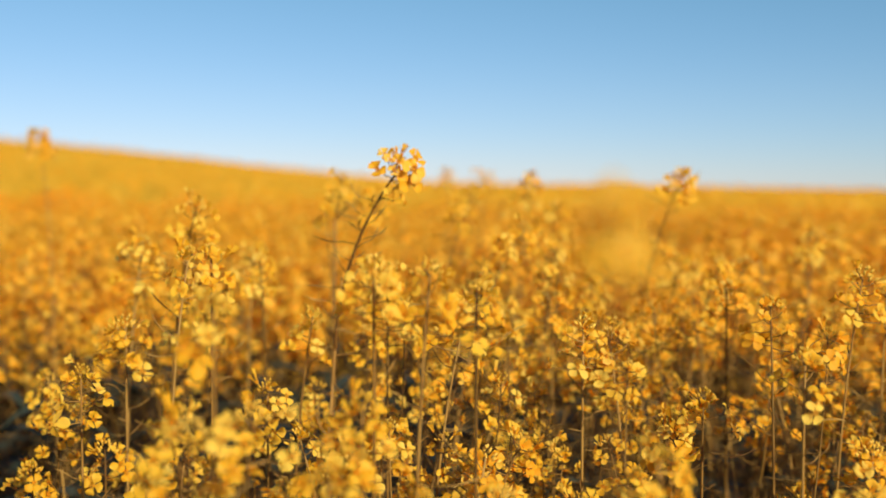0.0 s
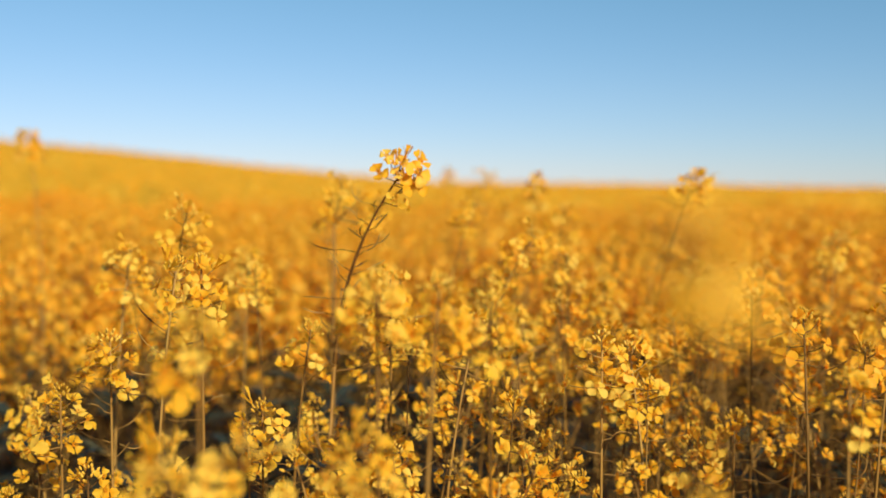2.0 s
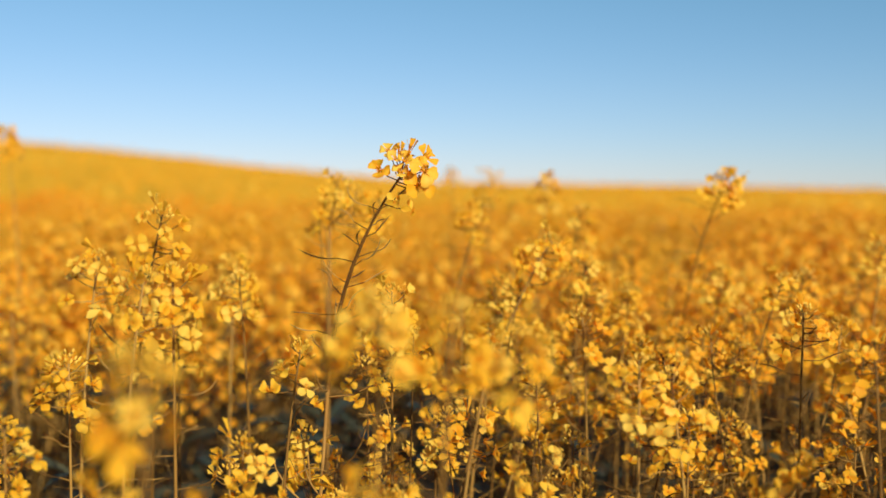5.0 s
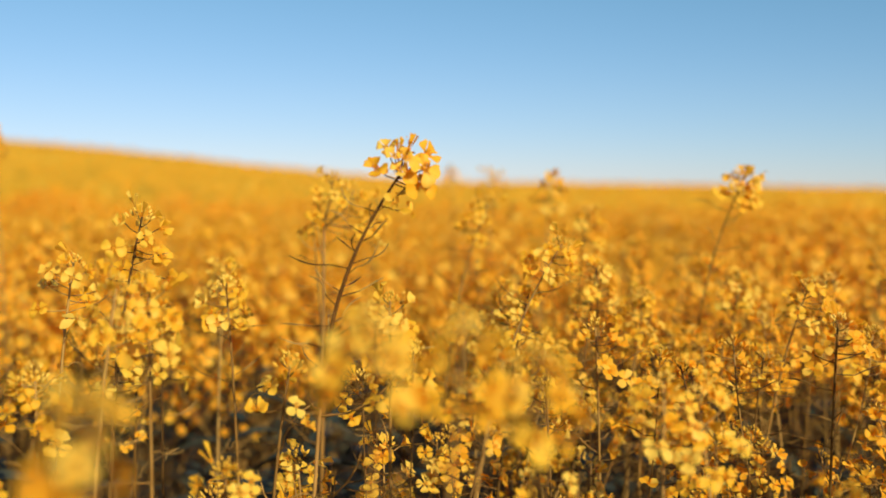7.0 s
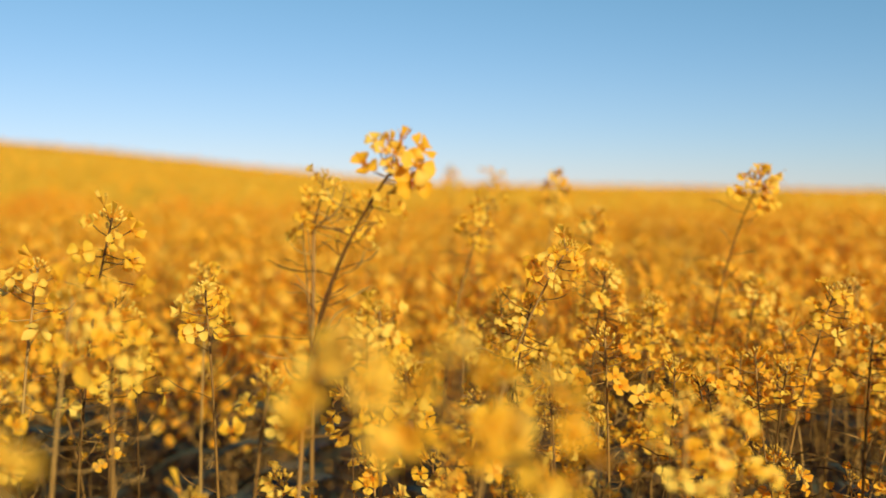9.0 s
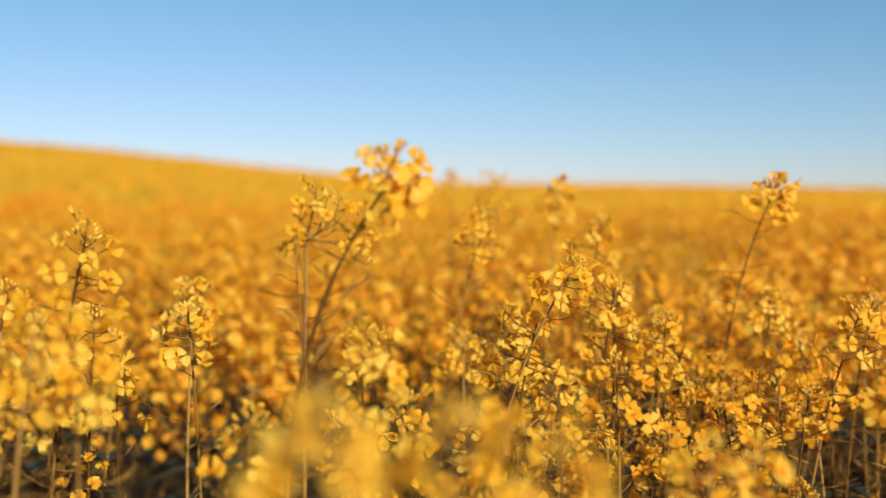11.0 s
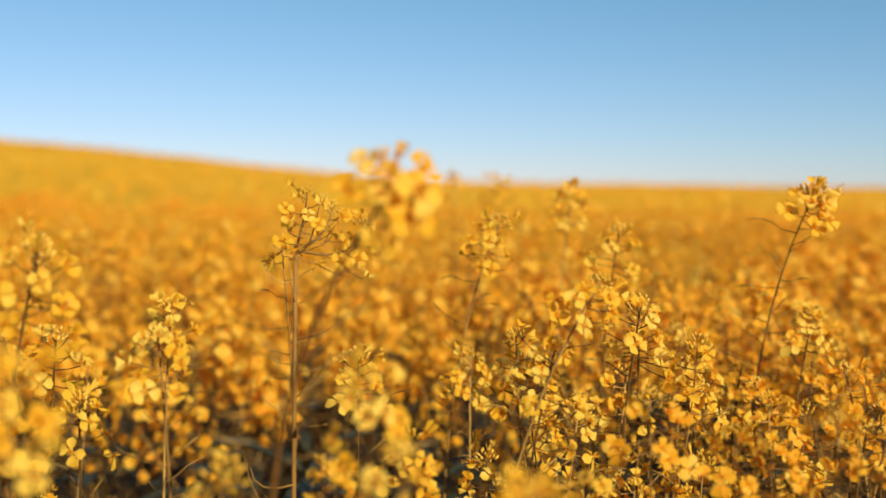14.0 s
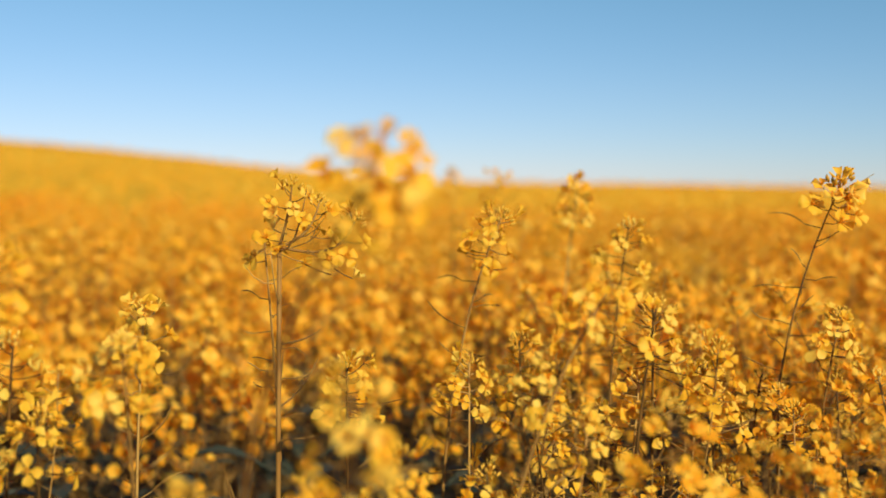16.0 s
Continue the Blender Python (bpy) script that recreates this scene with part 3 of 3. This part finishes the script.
def far_plant(height):
    """A whole plant with its foot at the origin, in one stem part and one blossom part a shoot."""
    plant = new_plant("rapeseed plant in full golden bloom within the crop")
    g = Geo()
    fork = Vector((rng.uniform(-0.03, 0.03), rng.uniform(-0.03, 0.03), height - 0.24))
    tube(g, [(0, 0, -0.02), (fork.x * 0.4, fork.y * 0.4, fork.z * 0.5), fork], [0.005, 0.004, 0.003], 5)
    heads = []
    w = rng.uniform(0, 6.28)
    for i in range(7):
        w += 1.1 + rng.uniform(-0.3, 0.3)
        r = 0.02 if i == 0 else rng.uniform(0.05, 0.12)
        top = fork + Vector((math.cos(w) * r, math.sin(w) * r, 0.24 if i == 0 else rng.uniform(0.13, 0.22)))
        f = Geo()
        raceme_geo(f, g, fork * rng.uniform(0.86, 1.0), top, rng.randint(9, 14))
        heads.append(f)
    part("stem", g.mesh("stem", M_STEM_FAR), plant)
    for f in heads:
        part("blossom", f.mesh("blossom", M_PETAL_FIELD), plant)
    return plant


KINDS = [far_plant(h) for h in (1.10, 1.13, 1.16, 1.19, 1.22, 1.27)]
placed = 0
spots = []
while placed < 160:
    y = rng.uniform(1.6, 3.0)
    x = rng.uniform(-1, 1) * (0.45 * y + 0.15)
    if any((x - a) ** 2 + (y - b) ** 2 < 0.075 ** 2 for a, b in spots) or not free(x, y, 0.08) or thin(x, y) or noise.noise((x * 5.0, y * 3.5, 2.0)) < (0.16 if x < 0.1 and y < 2.0 else -0.10):
        continue
    spots.append((x, y))
    src = KINDS[min(5, int(abs(rng.gauss(0, 1)) * 2.2))]
    m = pose(x, y, land(x, y), rng.gauss(0, 2), rng.gauss(0, 2), rng.uniform(0, 360))
    if placed < len(KINDS):
        KINDS[placed].matrix_basis = m
    else:
        copy_thing(src, m)
    placed += 1


# ---- the crop beyond, as one mass ----
def template(n, simple):
    """A flower head as arrays of corners and quads with the tip near the origin."""
    g = Geo()
    for i in range(n):
        t = (i + 0.5) / n
        w = i * 2.4 + rng.uniform(-0.5, 0.5)
        r = 0.008 + 0.03 * t
        c = Vector((math.cos(w) * r, math.sin(w) * r, -0.07 * t))
        face = Vector((math.cos(w), math.sin(w), 0.6 + rng.uniform(-0.4, 0.4))).normalized()
        a, b, _ = frame_of(face)
        s = 0.0088 * rng.uniform(0.6, 1.35) * simple
        w2 = rng.uniform(0, 1.5)
        a, b = a * math.cos(w2) + b * math.sin(w2), b * math.cos(w2) - a * math.sin(w2)
        if simple > 1.0:
            g.add([c + a * s + face * 0.4 * s, c + b * s * 0.8, c - a * s + face * 0.4 * s, c - b * s * 0.8, c], [(0, 1, 4), (1, 2, 4), (2, 3, 4), (3, 0, 4)])
            continue
        g.add([c + a * s + face * 0.3 * s, c + a * 0.3 * s + b * 0.3 * s, c + b * s + face * 0.3 * s, c - a * 0.3 * s + b * 0.3 * s,
               c - a * s + face * 0.3 * s, c - a * 0.3 * s - b * 0.3 * s, c - b * s + face * 0.3 * s, c + a * 0.3 * s - b * 0.3 * s, c],
              [(0, 1, 8, 7), (1, 2, 3, 8), (3, 4, 5, 8), (5, 6, 7, 8)])
    return np.array(g.v), np.array(g.f)


def ahead(near, far):
    """A random spot in the field ahead, between two distances."""
    y = math.sqrt(rng.uniform(near * near, far * far))
    return rng.uniform(-1, 1) * (0.44 * y + 0.3), y


def around(close, wide):
    """A random spot beside and behind, thicker near the path and clear of it."""
    while True:
        r, w = close + (wide - close) * rng.random() ** 0.8, rng.uniform(0, 6.28)
        x, y = r * math.sin(w), r * math.cos(w) + 0.2
        if not (y > 0.3 and abs(x) < 0.46 * y + 0.1):
            return x, y


def mass(name, label, count, spot, near, far, templates, zmean, zdev, grow, stems, petals):
    """Many flower heads over the land."""
    v_all, f_all, k = [], [], 0
    gs = Geo()
    for _ in range(count):
        x, y = spot(near, far)
        if y < 3.2 and thin(x, y):
            continue
        clump = 0.6 * noise.noise((x * 4.5, y * 2.6, 9.0)) + 0.6 * noise.noise((x * 2.1, y * 1.2, 5.0)) if y < 8.0 else 0.0
        if clump < (rng.uniform(-0.22, 0.16) if y < 3.2 else rng.uniform(-0.5, 0.0)):
            continue
        v, f = rng.choice(templates)
        w, s = rng.uniform(0, 6.28), rng.uniform(0.8, 1.25) * grow
        c, q = math.cos(w) * s, math.sin(w) * s
        z = land(x, y) + rng.gauss(zmean, zdev) + 0.16 * clump
        out = np.empty_like(v)
        out[:, 0] = v[:, 0] * c - v[:, 1] * q + x
        out[:, 1] = v[:, 0] * q + v[:, 1] * c + y
        out[:, 2] = v[:, 2] * s + z
        v_all.append(out)
        f_all.append(f + k)
        k += len(v)
        if stems and rng.random() < 0.5:
            tube(gs, [(x + rng.gauss(0, 0.03), y, z - 0.5), (x, y, z - 0.03)], [0.003, 0.0012], 3)
    me = bpy.data.meshes.new(name)
    me.from_pydata(np.concatenate(v_all).tolist(), [], np.concatenate(f_all).tolist())
    me.materials.append(petals)
    ob = tagged(new(name, me), label, "crop", "", "stuff")
    if stems:
        tagged(part("stalks", gs.mesh("stalks", M_STEM_FAR), ob), kind="stuff")
    return ob


HEADS = [template(12, 1.0) for _ in range(6)]
mass("rapeseed_crop", "dense rapeseed crop in golden bloom", 7800, ahead, 2.25, 8.0, HEADS, 1.13, 0.036, 1.5, True, M_PETAL_FIELD)
FAR_HEADS = [template(6, 1.7) for _ in range(5)]
mass("rapeseed_crop", "dense rapeseed crop in golden bloom further off", 14000, ahead, 7.0, 42.0, FAR_HEADS, 1.12, 0.05, 1.8, False, M_PETAL_HILL)
# both rings stay out of view; the close one is added to shade stems ahead
mass("rapeseed_crop", "dense unseen rapeseed crop in golden bloom beside and behind the path", 19000, around, 1.8, 7.5, FAR_HEADS, 1.12, 0.04, 1.5, True, M_PETAL_FIELD)
mass("rapeseed_crop", "dense unseen rapeseed crop in golden bloom close beside the path, added for shade", 5000, around, 0.40, 2.0, FAR_HEADS, 1.12, 0.035, 1.1, True, M_PETAL_FIELD)


# ---- dark foliage under the flowers ----
def undergrowth(count):
    """Blue-green stem leaves, thick below the flower heads."""
    g = Geo()
    for i in range(count):
        if i % 3 == 1:
            x, y = ahead(0.2, 3.2)
        elif i % 3:
            x, y = rng.uniform(-2.2, 2.2), rng.uniform(-1.2, 2.8)
        else:
            r, w = math.sqrt(5.0 + 51.0 * rng.random()), rng.uniform(0, 6.28)
            x, y = r * math.sin(w), r * math.cos(w)
        z = rng.uniform(0.62, 1.03)
        if math.hypot(x, max(0.0, abs(y - 0.2) - 0.3)) < 0.10:
            z = min(z, 0.95)
        w = rng.uniform(0, 6.28)
        n = rng.uniform(0.04, 0.09) * (2.4 if i % 3 == 0 else 1.0)
        leaf_geo(g, Vector((x, y, z + land(x, y))), Vector((math.cos(w), math.sin(w), 0)), n, n * rng.uniform(0.28, 0.45))
    return tagged(new("rapeseed_foliage", g.mesh("rapeseed_foliage", M_LEAF_FAR)), "dark blue-green rapeseed leaves under the flowers", "foliage", "", "stuff")


undergrowth(11500)
